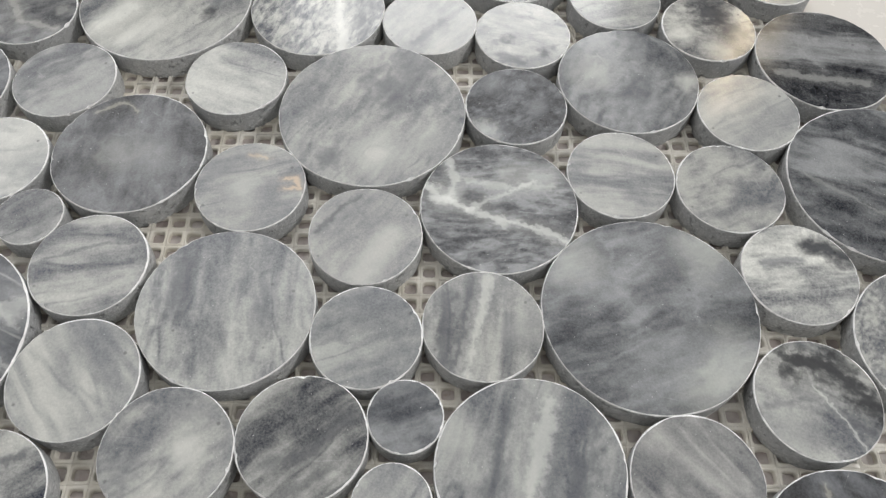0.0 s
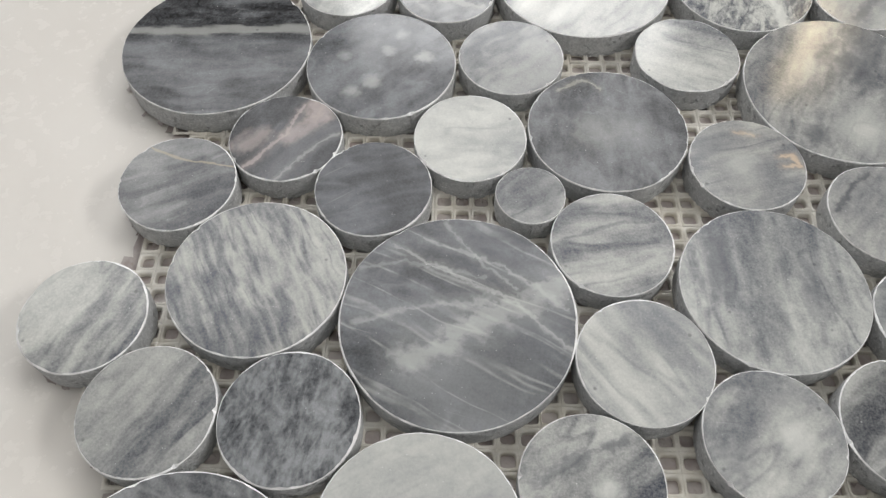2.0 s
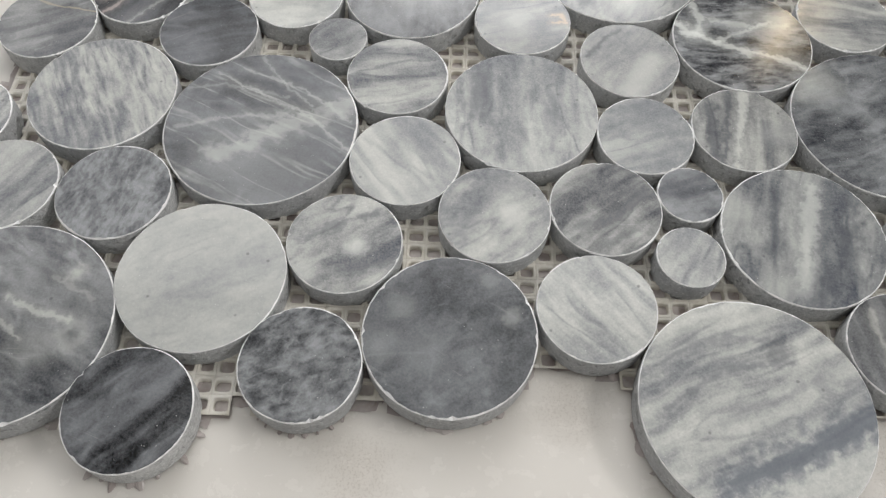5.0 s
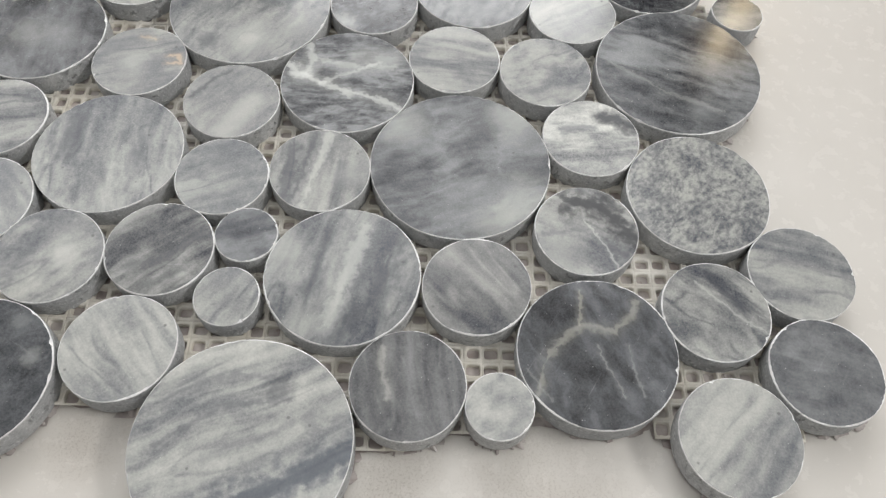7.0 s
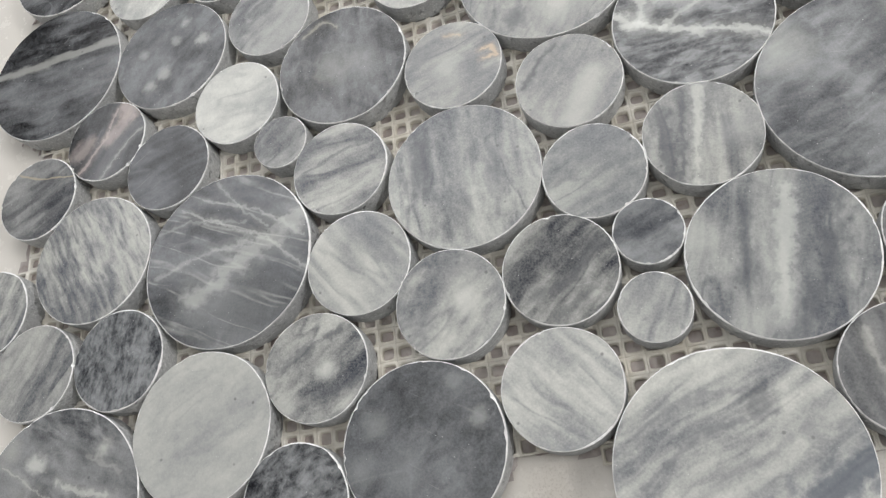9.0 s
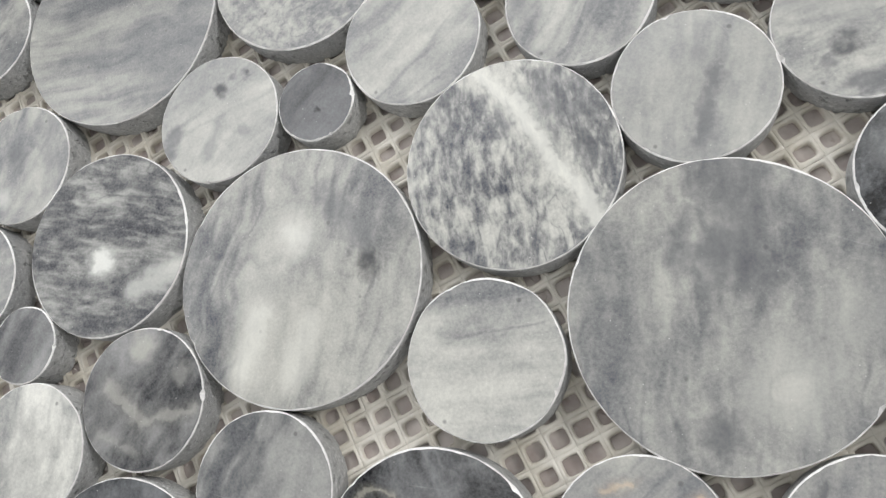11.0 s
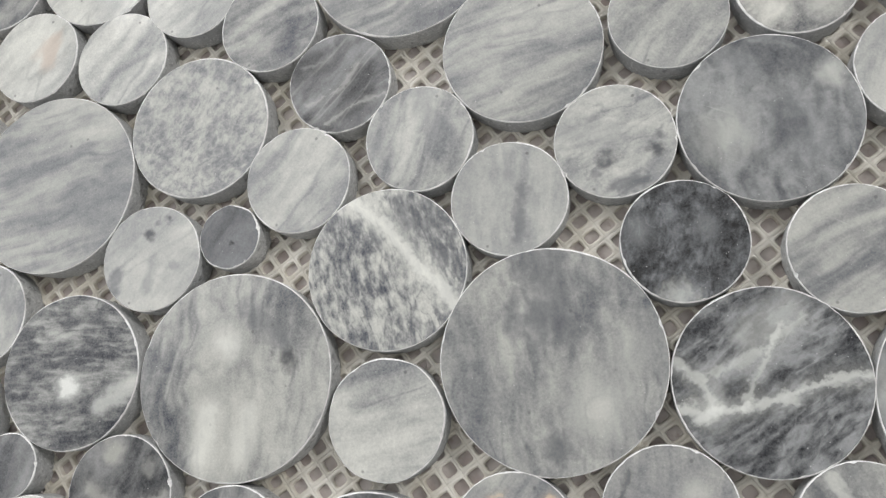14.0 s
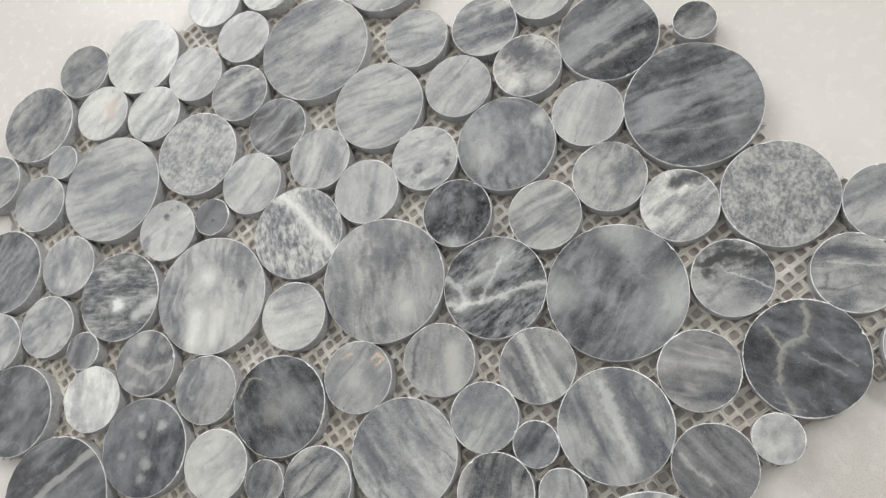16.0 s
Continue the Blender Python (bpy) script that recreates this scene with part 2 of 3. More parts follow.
def marble(light, dark, angle, stretch, seed, tint=0.0, veincol=None, spotcol=None, runs=(), blots=(), **more):
    m, n = tree("polished_marble")
    g = m.node_tree.nodes.new("ShaderNodeGroup")
    g.node_tree = MARBLE
    values = dict(Light=tone(light - 2, tint + 0.004), Dark=tone(dark - 20, tint - 0.005), Angle=angle, Stretch=1 + (stretch - 1) * 0.75, Seed=seed * 3.7)
    values["Vein Colour"] = veincol or tone(205)
    values["Spot Colour"] = spotcol or tone(max(60, dark - 30))
    if light < 150:
        values["Lines"] = 0.3
    for key, v in more.items():
        values[key.replace("_", " ").title()] = v
    for key, v in values.items():
        g.inputs[key].default_value = v
    col = g.outputs["Colour"]
    body = tone((light + dark) / 2 - 8, tint)
    flow = g.outputs["Flow"]

    def tinted(amount, target):
        """Shifts the stone towards another tone and keeps its own grain."""
        target = target if isinstance(target, tuple) else tone(target, tint)
        shifted = n.mix(1.0, col, tuple(min(3.0, t / q) for t, q in zip(target, body)), "MULTIPLY")
        return n.mix(amount, col, n.mix(0.85 if target[1] > body[1] else 0.55, shifted, target))

    # blots: x, y, size, grey or colour, amount, and for long ones angle and length
    for x, y, size, grey, amount, *turn in blots:
        small = size < 3.6
        size, amount = (size * 1.2, min(1.0, amount + 0.05)) if small else (size, amount)
        if turn:
            reach = turn[1] * size
            dx, dy = reach * math.cos(radians(turn[0])), reach * math.sin(radians(turn[0]))
            d = along(n, g.outputs["Plane"], [(x - dx, y - dy), (x + dx, y + dy)])
        else:
            d = n.add("ShaderNodeVectorMath", i0=g.outputs["Plane"], i1=(x, y, 0))
            d.operation = "DISTANCE"
            d = d.outputs["Value"]
        d = n.math("ADD", d, n.math("MULTIPLY", flow, size * 2.4))
        col = tinted(n.ramp(d, size * 1.75, size * (0.2 if small else 0.1), 0.0, min(1.0, amount * 1.15)), grey)
    # runs: veins, width, grey or colour, amount
    for points, width, grey, amount in runs:
        d = along(n, g.outputs["Plane"], points)
        d = n.math("ADD", d, n.math("MULTIPLY", flow, width * 1.8))
        broken = n.ramp(n.noise(g.outputs["Plane"], 0.25, 3, 0.6, 0.0, seed * 1.9), 0.3, 0.65, 0.35, 1.15)
        col = tinted(n.ramp(d, width * 2.2 + 0.8, 0.0, 0.0, amount * 0.35), grey)
        col = tinted(n.ramp(d, n.math("MULTIPLY", broken, width * 1.25), n.math("MULTIPLY", broken, width * 0.1), 0.0, amount), grey)
    rough = n.ramp(g.outputs["Grain"], 0.3, 0.7, 0.08, 0.15)
    finish(n, col, rough, g.outputs["Grain"], 0.05, 0.0001)
    return m


def sawn_side():
    m, n = tree("sawn_marble_side")
    tex = n.add("ShaderNodeTexCoord").outputs["Object"]
    rnd = n.add("ShaderNodeObjectInfo").outputs["Random"]
    w = n.math("MULTIPLY", rnd, 20.0)
    grain = n.noise(tex, 1300, 3, 0.7, 0.0, w)
    broad = n.noise(tex, 130, 4, 0.6, 0.0, w)
    pits = n.math("MULTIPLY", n.ramp(n.noise(tex, 620, 3, 0.6, 0.3, w), 0.46, 0.32), n.ramp(broad, 0.35, 0.6, 0.35, 1.0))
    base = n.mix(rnd, (0.46, 0.47, 0.48, 1), (0.62, 0.625, 0.62, 1))
    col = n.mix(n.ramp(grain, 0.36, 0.6, 0.5, 0.0), base, (0.30, 0.305, 0.31, 1))
    col = n.mix(n.math("MULTIPLY", pits, 0.7), col, (0.22, 0.225, 0.23, 1))
    col = n.mix(n.ramp(grain, 0.58, 0.68, 0.0, 0.7), col, (0.82, 0.82, 0.81, 1))
    col = n.mix(n.ramp(broad, 0.5, 0.72, 0.0, 0.5), col, (0.74, 0.74, 0.73, 1))
    high = n.math("SUBTRACT", n.math("ADD", grain, n.math("MULTIPLY", broad, 0.6)), pits)
    finish(n, col, 0.75, high, 0.9, 0.0007)
    return m


def chipped_rim():
    m, n = tree("chipped_rim")
    tex = n.add("ShaderNodeTexCoord").outputs["Object"]
    w = n.math("MULTIPLY", n.add("ShaderNodeObjectInfo").outputs["Random"], 20.0)
    k = n.noise(tex, 420, 4, 0.65, 0.0, w)
    slow = n.noise(tex, 60, 2, 0.5, 0.0, w)
    col = n.mix(n.ramp(k, 0.35, 0.62), (0.74, 0.745, 0.75, 1), (0.93, 0.93, 0.92, 1))
    col = n.mix(n.ramp(slow, 0.46, 0.64, 0.0, 0.4), col, (0.50, 0.465, 0.47, 1))
    finish(n, col, 0.5, k, 0.6, 0.0003)
    return m


def netting():
    m, n = tree("glued_fibre_net")
    tex = n.add("ShaderNodeTexCoord").outputs["Object"]
    k = n.noise(tex, 70, 4, 0.6)
    k2 = n.noise(tex, 900, 3, 0.6)
    col = n.mix(n.ramp(k, 0.35, 0.65), (0.57, 0.535, 0.46, 1), (0.74, 0.715, 0.655, 1))
    col = n.mix(n.ramp(k2, 0.62, 0.75, 0.0, 0.4), col, (0.55, 0.50, 0.43, 1))
    finish(n, col, n.ramp(k2, 0.3, 0.7, 0.1, 0.3), n.math("ADD", k2, k), 0.4, 0.0004)
    return m


def board():
    m, n = tree("white_lacquered_board")
    tex = n.add("ShaderNodeTexCoord").outputs["Object"]
    k = n.noise(tex, 5, 5, 0.6)
    k2 = n.noise(tex, 160, 4, 0.65)
    col = n.mix(n.ramp(k, 0.35, 0.65), (0.675, 0.645, 0.60, 1), (0.715, 0.69, 0.65, 1))
    col = n.mix(n.ramp(k2, 0.68, 0.8, 0.0, 0.12), col, (0.55, 0.52, 0.48, 1))
    dust = n.noise(tex, 1400, 2, 0.7)
    patch = n.noise(tex, 14, 3, 0.55)
    col = n.mix(n.math("MULTIPLY", n.ramp(dust, 0.52, 0.7), n.ramp(patch, 0.56, 0.7, 0.0, 0.1)), col, (0.33, 0.28, 0.23, 1))
    col = n.mix(n.ramp(patch, 0.5, 0.75, 0.0, 0.06), col, (0.52, 0.48, 0.43, 1))
    # dirt smears, and shade below the sheet's lower edge painted into the board
    for x, y, size in ((0.044, -0.008, 0.016), (0.085, -0.018, 0.03), (0.016, -0.014, 0.014), (-0.045, 0.004, 0.012), (-0.10, -0.016, 0.014)):
        d = n.add("ShaderNodeVectorMath", i0=tex, i1=(x, y, 0))
        d.operation = "DISTANCE"
        d = n.math("ADD", d.outputs["Value"], n.math("MULTIPLY", n.math("SUBTRACT", n.noise(tex, 70, 4, 0.6), 0.5), size * 1.6))
        dirt_and_shade = n.ramp(d, size * 1.3, 0.0)
        col = n.mix(n.math("MULTIPLY", dirt_and_shade, 0.45), col, (0.42, 0.385, 0.34, 1))
        col = n.mix(n.math("MULTIPLY", dirt_and_shade, n.ramp(dust, 0.5, 0.62, 0.0, 0.32)), col, (0.24, 0.20, 0.165, 1))
    finish(n, col, n.ramp(k2, 0.3, 0.7, 0.2, 0.3), k2, 0.03, 0.0002)
    return m


def plain(name, a, b, scale, rough):
    m, n = tree(name)
    tex = n.add("ShaderNodeTexCoord").outputs["Object"]
    k = n.noise(tex, scale, 5, 0.6)
    finish(n, n.mix(k, (*a, 1), (*b, 1)), rough, k, 0.1, 0.001)
    return m


# dried glue; its dark tone also stands in for shade in the net's holes
def glue():
    m, n = tree("dried_glue_and_hole_shade")
    tex = n.add("ShaderNodeTexCoord").outputs["Object"]
    k = n.noise(tex, 90, 4, 0.6)
    k2 = n.noise(tex, 700, 3, 0.6)
    col = n.mix(n.ramp(k, 0.35, 0.65), (0.30, 0.255, 0.24, 1), (0.49, 0.45, 0.43, 1))
    col = n.mix(n.ramp(n.noise(tex, 260, 3, 0.6), 0.58, 0.72, 0.0, 0.6), col, (0.24, 0.19, 0.16, 1))
    finish(n, col, 0.4, k2, 0.2, 0.0002)
    return m


GLUE_SHADE = glue()
SIDE, RIM, NET, BOARD = sawn_side(), chipped_rim(), netting(), board()
PLASTER = plain("painted_plaster", (0.50, 0.495, 0.485), (0.56, 0.555, 0.545), 6, 0.8)
SCREED = plain("grey_floor", (0.30, 0.29, 0.28), (0.38, 0.37, 0.36), 8, 0.6)

# ---- room ----


def box(name, lo, hi, material, bevel=0.0, parent=None):
    bm = bmesh.new()
    bmesh.ops.create_cube(bm, size=1.0)
    for v in bm.verts:
        v.co = Vector([lo[k] if v.co[k] < 0 else hi[k] for k in range(3)])
    if bevel:
        bmesh.ops.bevel(bm, geom=bm.edges[:], offset=bevel, segments=3, affect="EDGES")
    me = bpy.data.meshes.new(name)
    bm.to_mesh(me)
    bm.free()
    me.materials.append(material)
    ob = new(name, me)
    ob.parent = parent
    return ob


FLOOR, TOP = -0.76, 2.5
tagged(box("floor", (-3, -3, FLOOR - 0.1), (3, 3, FLOOR), SCREED), "plain grey screed floor under the white table", "floor", kind="structure")
tagged(box("ceiling", (-3, -3, TOP), (3, 3, TOP + 0.1), PLASTER), "plain pale grey ceiling over the table", "ceiling", kind="structure")
for name, lo, hi in (("wall_north", (-3, 3, FLOOR), (3, 3.1, TOP)), ("wall_south", (-3, -3.1, FLOOR), (3, -3, TOP)),
                     ("wall_east", (3, -3.1, FLOOR), (3.1, 3.1, TOP)), ("wall_west", (-3.1, -3.1, FLOOR), (-3, 3.1, TOP))):
    tagged(box(name, lo, hi, PLASTER), "plain pale grey painted wall of the room", "wall", kind="structure")

table = tagged(new("table"), "white lacquered table with a smooth glossy top", "table")
box("tabletop", (-0.9, -0.55, -0.03), (0.9, 0.95, 0.0), BOARD, 0.004, table)
for x in (-0.82, 0.82):
    for y in (-0.47, 0.87):
        box("leg", (x - 0.03, y - 0.03, FLOOR), (x + 0.03, y + 0.03, -0.03), BOARD, 0.003, table)

# ---- mosaic sheet ----
sheet = tagged(new("mosaic_sheet"), "grey marble disc mosaic sheet glued on white square netting", "mosaic tile")
TINY, SMALL, MID, LARGE = 9.98, 16.8, 23.85, 30.4
THICK = 0.0100
BASE = 0.0014
STONES = []


def disc_mesh(r, chips, rng):
    """A sawn disc: flat polished face, narrow chipped rim, upright rough side."""
    n = 112
    a = np.linspace(0, 2 * np.pi, n, endpoint=False)

    def wave(amount, terms):
        w = np.zeros(n)
        for k in terms:
            w += rng.normal() / len(terms) * np.cos(k * a + rng.uniform(0, 6.28))
        return amount * w

    out = r + wave(0.00016, (2, 3, 5, 8))
    rim = 0.00012 + np.abs(wave(0.00032, (1, 2, 3, 5))) + np.abs(wave(0.0002, (7, 11, 17, 23, 31))) + rng.uniform(0, 0.00014, n)
    bites = np.zeros(n)
    for _ in range(chips):
        at, wide, deep = rng.uniform(0, 6.28), rng.uniform(0.015, 0.05), rng.uniform(0.0002, 0.0007)
        off = np.angle(np.exp(1j * (a - at)))
        bites = np.maximum(bites, deep * np.clip(1 - (off / wide) ** 2, 0, 1))
    rim = rim + bites
    drop = 0.0002 + bites * 0.8 + rng.uniform(0, 0.00012, n)
    low = out - 0.0001 - np.abs(wave(0.0002, (3, 6, 9)))

    def ring(rad, z):
        return np.stack([rad * np.cos(a), rad * np.sin(a), np.broadcast_to(z, a.shape)], 1)

    top = ring(out - rim, THICK)
    edge = ring(out, THICK - drop)
    mid = ring(out + wave(0.00012, (5, 9, 14)), THICK * 0.5)
    foot = ring(low, BASE)
    verts = np.concatenate([[[0, 0, THICK]], top, top, edge, edge, mid, foot])
    faces, mats = [], []
    for k in range(n):
        j = (k + 1) % n
        faces.append((0, 1 + k, 1 + j))
        mats.append(0)
        for s, e, mat in ((1, 2, 1), (3, 4, 2), (4, 5, 2)):
            faces.append((1 + s * n + k, 1 + e * n + k, 1 + e * n + j, 1 + s * n + j))
            mats.append(mat)
    me = bpy.data.meshes.new("marble_disc")
    me.from_pydata(verts.tolist(), [], faces)
    me.polygons.foreach_set("material_index", mats)
    me.polygons.foreach_set("use_smooth", [m == 2 for m in mats])
    return me


def stone(x, y, r, light, dark, angle, stretch, look_words, chips=3, tint=0.0, **more):
    seed = len(STONES) + 1
    rng = np.random.default_rng(seed)
    me = disc_mesh(r / 1000, chips, rng)
    for m in (marble(light, dark, angle, stretch, seed, tint, **more), RIM, SIDE):
        me.materials.append(m)
    ob = new("marble_disc", me)
    ob.parent = sheet
    ob.location = (x / 1000, y / 1000, rng.uniform(-0.0001, 0.0001))
    ob.rotation_euler = (*rng.normal(0, 0.004, 2), 0)
    mean = (light + dark) / 2
    shade = "pale grey" if mean > 160 else "light grey" if mean > 145 else "mid-grey" if mean > 120 else "dark grey" if mean > 103 else "charcoal grey"
    size = {TINY: "tiny", SMALL: "small", MID: "medium"}.get(r, "large" if r > 28 else "small")
    tagged(ob, "%s %s marble disc with %s" % (size, shade, look_words))
    STONES.append((x / 1000, y / 1000, r / 1000))
    return ob


STREAK, CLOUD, FLECK, VEIN, PLAIN = "soft parallel streaks", "cloudy mottling", "fine white flecking", "white crystal veins", "a faint even grain"
stone(20.9, 134.2, MID, 134, 92, 2, 2.6, VEIN, tint=-0.008, fine=0.9, size=0.5, contrast=1.0, bias=-0.1, runs=[([(19.7, -12.8), (10.9, -7.7), (1.8, -5.8), (-8.9, -1.6), (-18.2, 2.8), (-22.4, 7.9)], 2.0, 180, 0.75), ([(-15.3, 16.9), (-13, 9.3), (-14.9, 2.5)], 1.8, 178, 0.6), ([(-9.8, 9.1), (3.5, 6.8), (16.6, 7.1)], 2.2, 178, 0.5), ([(-10.0, -1.2), (0.4, 3.8), (10.9, 8.8)], 1.4, 172, 0.6)], blots=[(-15, 3, 4.5, 170, 0.45), (10, 12, 4, 172, 0.4, 0, 1.5)])
stone(61.7, 98.7, LARGE, 134, 98, 19, 2.5, CLOUD, tint=-0.012, contrast=0.8, fine=0.6, blots=[(18, 20.7, 8, 168, 0.6), (-20.7, 16, 7, 165, 0.5), (21, -16, 9, 165, 0.55), (11.5, -24, 7, 165, 0.4)])
stone(14.9, 94.2, SMALL, 164, 112, 80, 6, STREAK, contrast=0.9, blots=[(9.9, -1.1, 5, 142, 0.5)], runs=[([(1.9, 14.8), (-1.6, -1.6), (-5.4, -15.3)], 2.0, 185, 0.55), ([(-9.8, 8.6), (-11.1, -11.2)], 3.5, 100, 0.75), ([(-2.6, 14.6), (-5.8, -1.9), (-9.0, -15.5)], 1.5, 102, 0.7), ([(6.4, 13.1), (5.8, -12.6)], 1.2, 120, 0.4)])
stone(-17.0, 90.5, 15.4, 160, 128, 15, 3, STREAK, tint=-0.01)
stone(-56.0, 99.2, 24.7, 174, 128, 94, 4.5, STREAK, tint=-0.005, blots=[(-13.9, 6.8, 3.5, 104, 0.6, 80, 1.5), (9.6, -0.4, 3, 120, 0.4, 80, 2)], fine=0.5)
stone(-19.0, 123.3, SMALL, 170, 136, 50, 5, STREAK, tint=0.01, blots=[(3.4, -6.9, 4, 178, 0.5, 60, 2), (-8.6, 4.3, 5, 125, 0.35)], runs=[([(-1.7, 13.8), (-8.1, 9.1), (-14.1, 0.6)], 1.2, 100, 0.75)], contrast=0.7)
stone(-54.8, 140.6, SMALL, 166, 138, 15, 3.5, "a small peach vein", tint=0.006, runs=[([(9.4, 2.5), (13.5, 2.9), (15.4, -1.5), (10.2, -1.0)], 0.8, (0.62, 0.5, 0.38, 1), 0.8), ([(-1.7, 12.1), (4.0, 10.8)], 0.7, (0.62, 0.5, 0.38, 1), 0.5)], blots=[(-2.0, -1.3, 5, 178, 0.5), (-9.9, 6.2, 4, 130, 0.4)])
stone(-19.1, 171.2, LARGE, 164, 122, 60, 2.6, CLOUD, blots=[(9.7, 15.6, 8, 104, 0.65, 70, 1.2), (-0.2, 12.0, 6, 112, 0.5), (-13.0, -19.9, 5, 100, 0.7), (2.9, -17.6, 8, 172, 0.5), (17.3, -11.4, 6, 168, 0.4)], contrast=0.7)
stone(28.0, 174.7, SMALL, 120, 82, 40, 1.6, FLECK, tint=-0.014, size=0.4, fine=0.9, contrast=0.62, bias=-0.3, blots=[(-10.5, -11.0, 4, 175, 0.65), (-7.6, 9.1, 3, 130, 0.4), (7.1, -0.5, 2.5, 128, 0.4)])
stone(66.8, 187.2, MID, 140, 106, 60, 1.7, CLOUD, tint=-0.008, blots=[(-13.0, 3.9, 7, 162, 0.55), (19.9, -1.1, 3, 168, 0.6), (4.3, -8.6, 9, 108, 0.5), (4.9, 16.2, 4, 120, 0.4)])
stone(59.3, 146.9, SMALL, 160, 124, -6, 6, STREAK, fine=0.6)
stone(92.6, 142.1, SMALL, 162, 126, 30, 2, CLOUD)
stone(104.9, 173.4, SMALL, 172, 150, 30, 5, STREAK, contrast=0.8)
stone(99.0, 213.1, SMALL, 172, 112, 1, 1.6, CLOUD, contrast=0.8, tint=0.01, blots=[(1.5, 8.0, 8, 84, 0.9), (8.2, -0.3, 5, 96, 0.7), (-9.9, -3.7, 4, 188, 0.7), (0.5, -9.7, 5, 178, 0.7)])
stone(136.8, 198.5, MID, 134, 92, -8, 6, STREAK, contrast=1.1, bias=-0.1, runs=[([(-17.6, -7.0), (-2.6, -9.3), (12.3, -11.5)], 2, 150, 0.5), ([(-14.1, 14.9), (5.1, 13.0)], 3, 84, 0.6)])
stone(142.0, 144.9, LARGE, 134, 96, -21, 3.2, CLOUD, tint=-0.008, contrast=0.9, bias=-0.1, fine=0.6, chips=8, runs=[([(-24.7, 3.2), (-5.1, -11.1), (13.1, -18.8)], 1, 150, 0.35)], blots=[(3.2, 21.4, 6, 84, 0.5), (6.2, -19.7, 5, 132, 0.4)])
stone(106.9, 111.7, SMALL, 192, 120, 5, 3.5, STREAK, bias=0.15, blots=[(9, 8, 3.6, 78, 0.85, -25, 1.3), (-4, 4, 1.2, 110, 0.6, 5, 4)])
stone(140.8, 89.4, MID, 164, 124, 50, 1.3, FLECK, size=0.35, fine=0.9, contrast=0.7)
stone(102.3, 73.4, SMALL, 172, 120, -32, 4, STREAK, contrast=0.9, runs=[([(-5.5, 10.8), (5.4, 9.1), (16.6, -4.4)], 6, 70, 0.95), ([(-14.0, -1.6), (-1.2, 0.1), (12.0, -8.8)], 2, 105, 0.55), ([(-0.8, 3.8), (5.4, -4.9), (8.6, -14.0)], 0.4, 195, 0.4)], blots=[(-9.2, -7.6, 6, 172, 0.4)])
stone(102.2, 31.3, MID, 110, 84, -63, 2.2, "a ragged beige vein", tint=-0.006, contrast=0.7, fine=0.6, chips=6, runs=[([(-18.1, -14.5), (-15.3, -2.1), (-8.8, 5.0), (-3.4, 8.3), (5.6, 6.8), (11.6, 12.6), (13.2, 17.5)], 1.5, (0.40, 0.395, 0.35, 1), 0.5), ([(-3.8, 19.7), (-4.8, 8.3)], 0.7, (0.42, 0.41, 0.35, 1), 0.45), ([(-0.0, 2.1), (6.6, -14.1)], 0.6, 150, 0.4), ([(9.2, 2.4), (12.4, -13.1)], 0.5, 142, 0.4), ([(-21.4, -5.8), (-14.3, -15.7)], 0.5, 140, 0.3)])
stone(25.7, 54.6, 24.1, 158, 118, 73, 4, STREAK, tint=-0.008, blots=[(-17.9, 7.3, 5, 165, 0.5), (-11.7, -17.5, 4, 158, 0.4)], runs=[([(5.7, 17.7), (1.5, 2.1), (-3.4, -19.0)], 3.2, 178, 0.6), ([(-5.2, 14.1), (-10.9, -6.2)], 3, 104, 0.55), ([(17.8, 11.0), (9.5, -9.2), (-3.3, -22.6)], 4, 102, 0.6)])
stone(66.8, 52.1, SMALL, 148, 112, -50, 6, STREAK, tint=0.014, contrast=1.1)
stone(47.0, 19.5, SMALL, 130, 98, -85, 6, STREAK, tint=0.014, runs=[([(-8.2, 10.5), (-5.7, -3.9)], 1.5, 158, 0.5)])
stone(73.1, 14.0, TINY, 176, 148, 40, 1.8, CLOUD)
stone(2.6, 1.9, LARGE, 174, 134, 24, 6, "a broad blue-grey band", bias=0.05, blots=[(8.8, 15.6, 3.8, 98, 0.65), (18.1, 5.7, 2, 125, 0.55)], chips=7, runs=[([(-10.3, -21.4), (14.5, -9.2), (38.1, 2.1)], 6.5, (0.155, 0.17, 0.195, 1), 0.9), ([(-23.5, -1.2), (-6.9, 9.6), (11.4, 12.7)], 1.4, 118, 0.6), ([(-22.5, 11.5), (-11.1, 18.5), (4.6, 19.1)], 1.8, 122, 0.5), ([(-11.0, -5.3), (13.5, 5.5)], 2, 128, 0.4)])
stone(-36.6, 28.7, SMALL, 178, 144, -50, 6, STREAK, contrast=1.1)
stone(-8.4, 46.1, TINY, 172, 136, 60, 4, STREAK)
stone(-5.7, 68.1, TINY, 132, 106, 20, 3, STREAK, tint=-0.012)
stone(-31.7, 62.2, SMALL, 160, 100, 37, 6, STREAK, contrast=1.15, runs=[([(-8.5, -6.5), (3.0, -4.0), (11.9, 5.6)], 3, 92, 0.6), ([(-3.7, -14.1), (10.2, -6.7)], 2, 90, 0.5)])
stone(-64.9, 58.7, SMALL, 168, 128, 42, 3, CLOUD, patch_x=5, patch_y=4, patch_size=9, patch=0.5, blots=[(4.5, 0.1, 3, 180, 0.42), (-10.3, -4.6, 5, 118, 0.45), (5.0, 9.3, 4, 128, 0.4)])
stone(-92.5, 77.8, 17.2, 176, 148, -55, 6, STREAK)
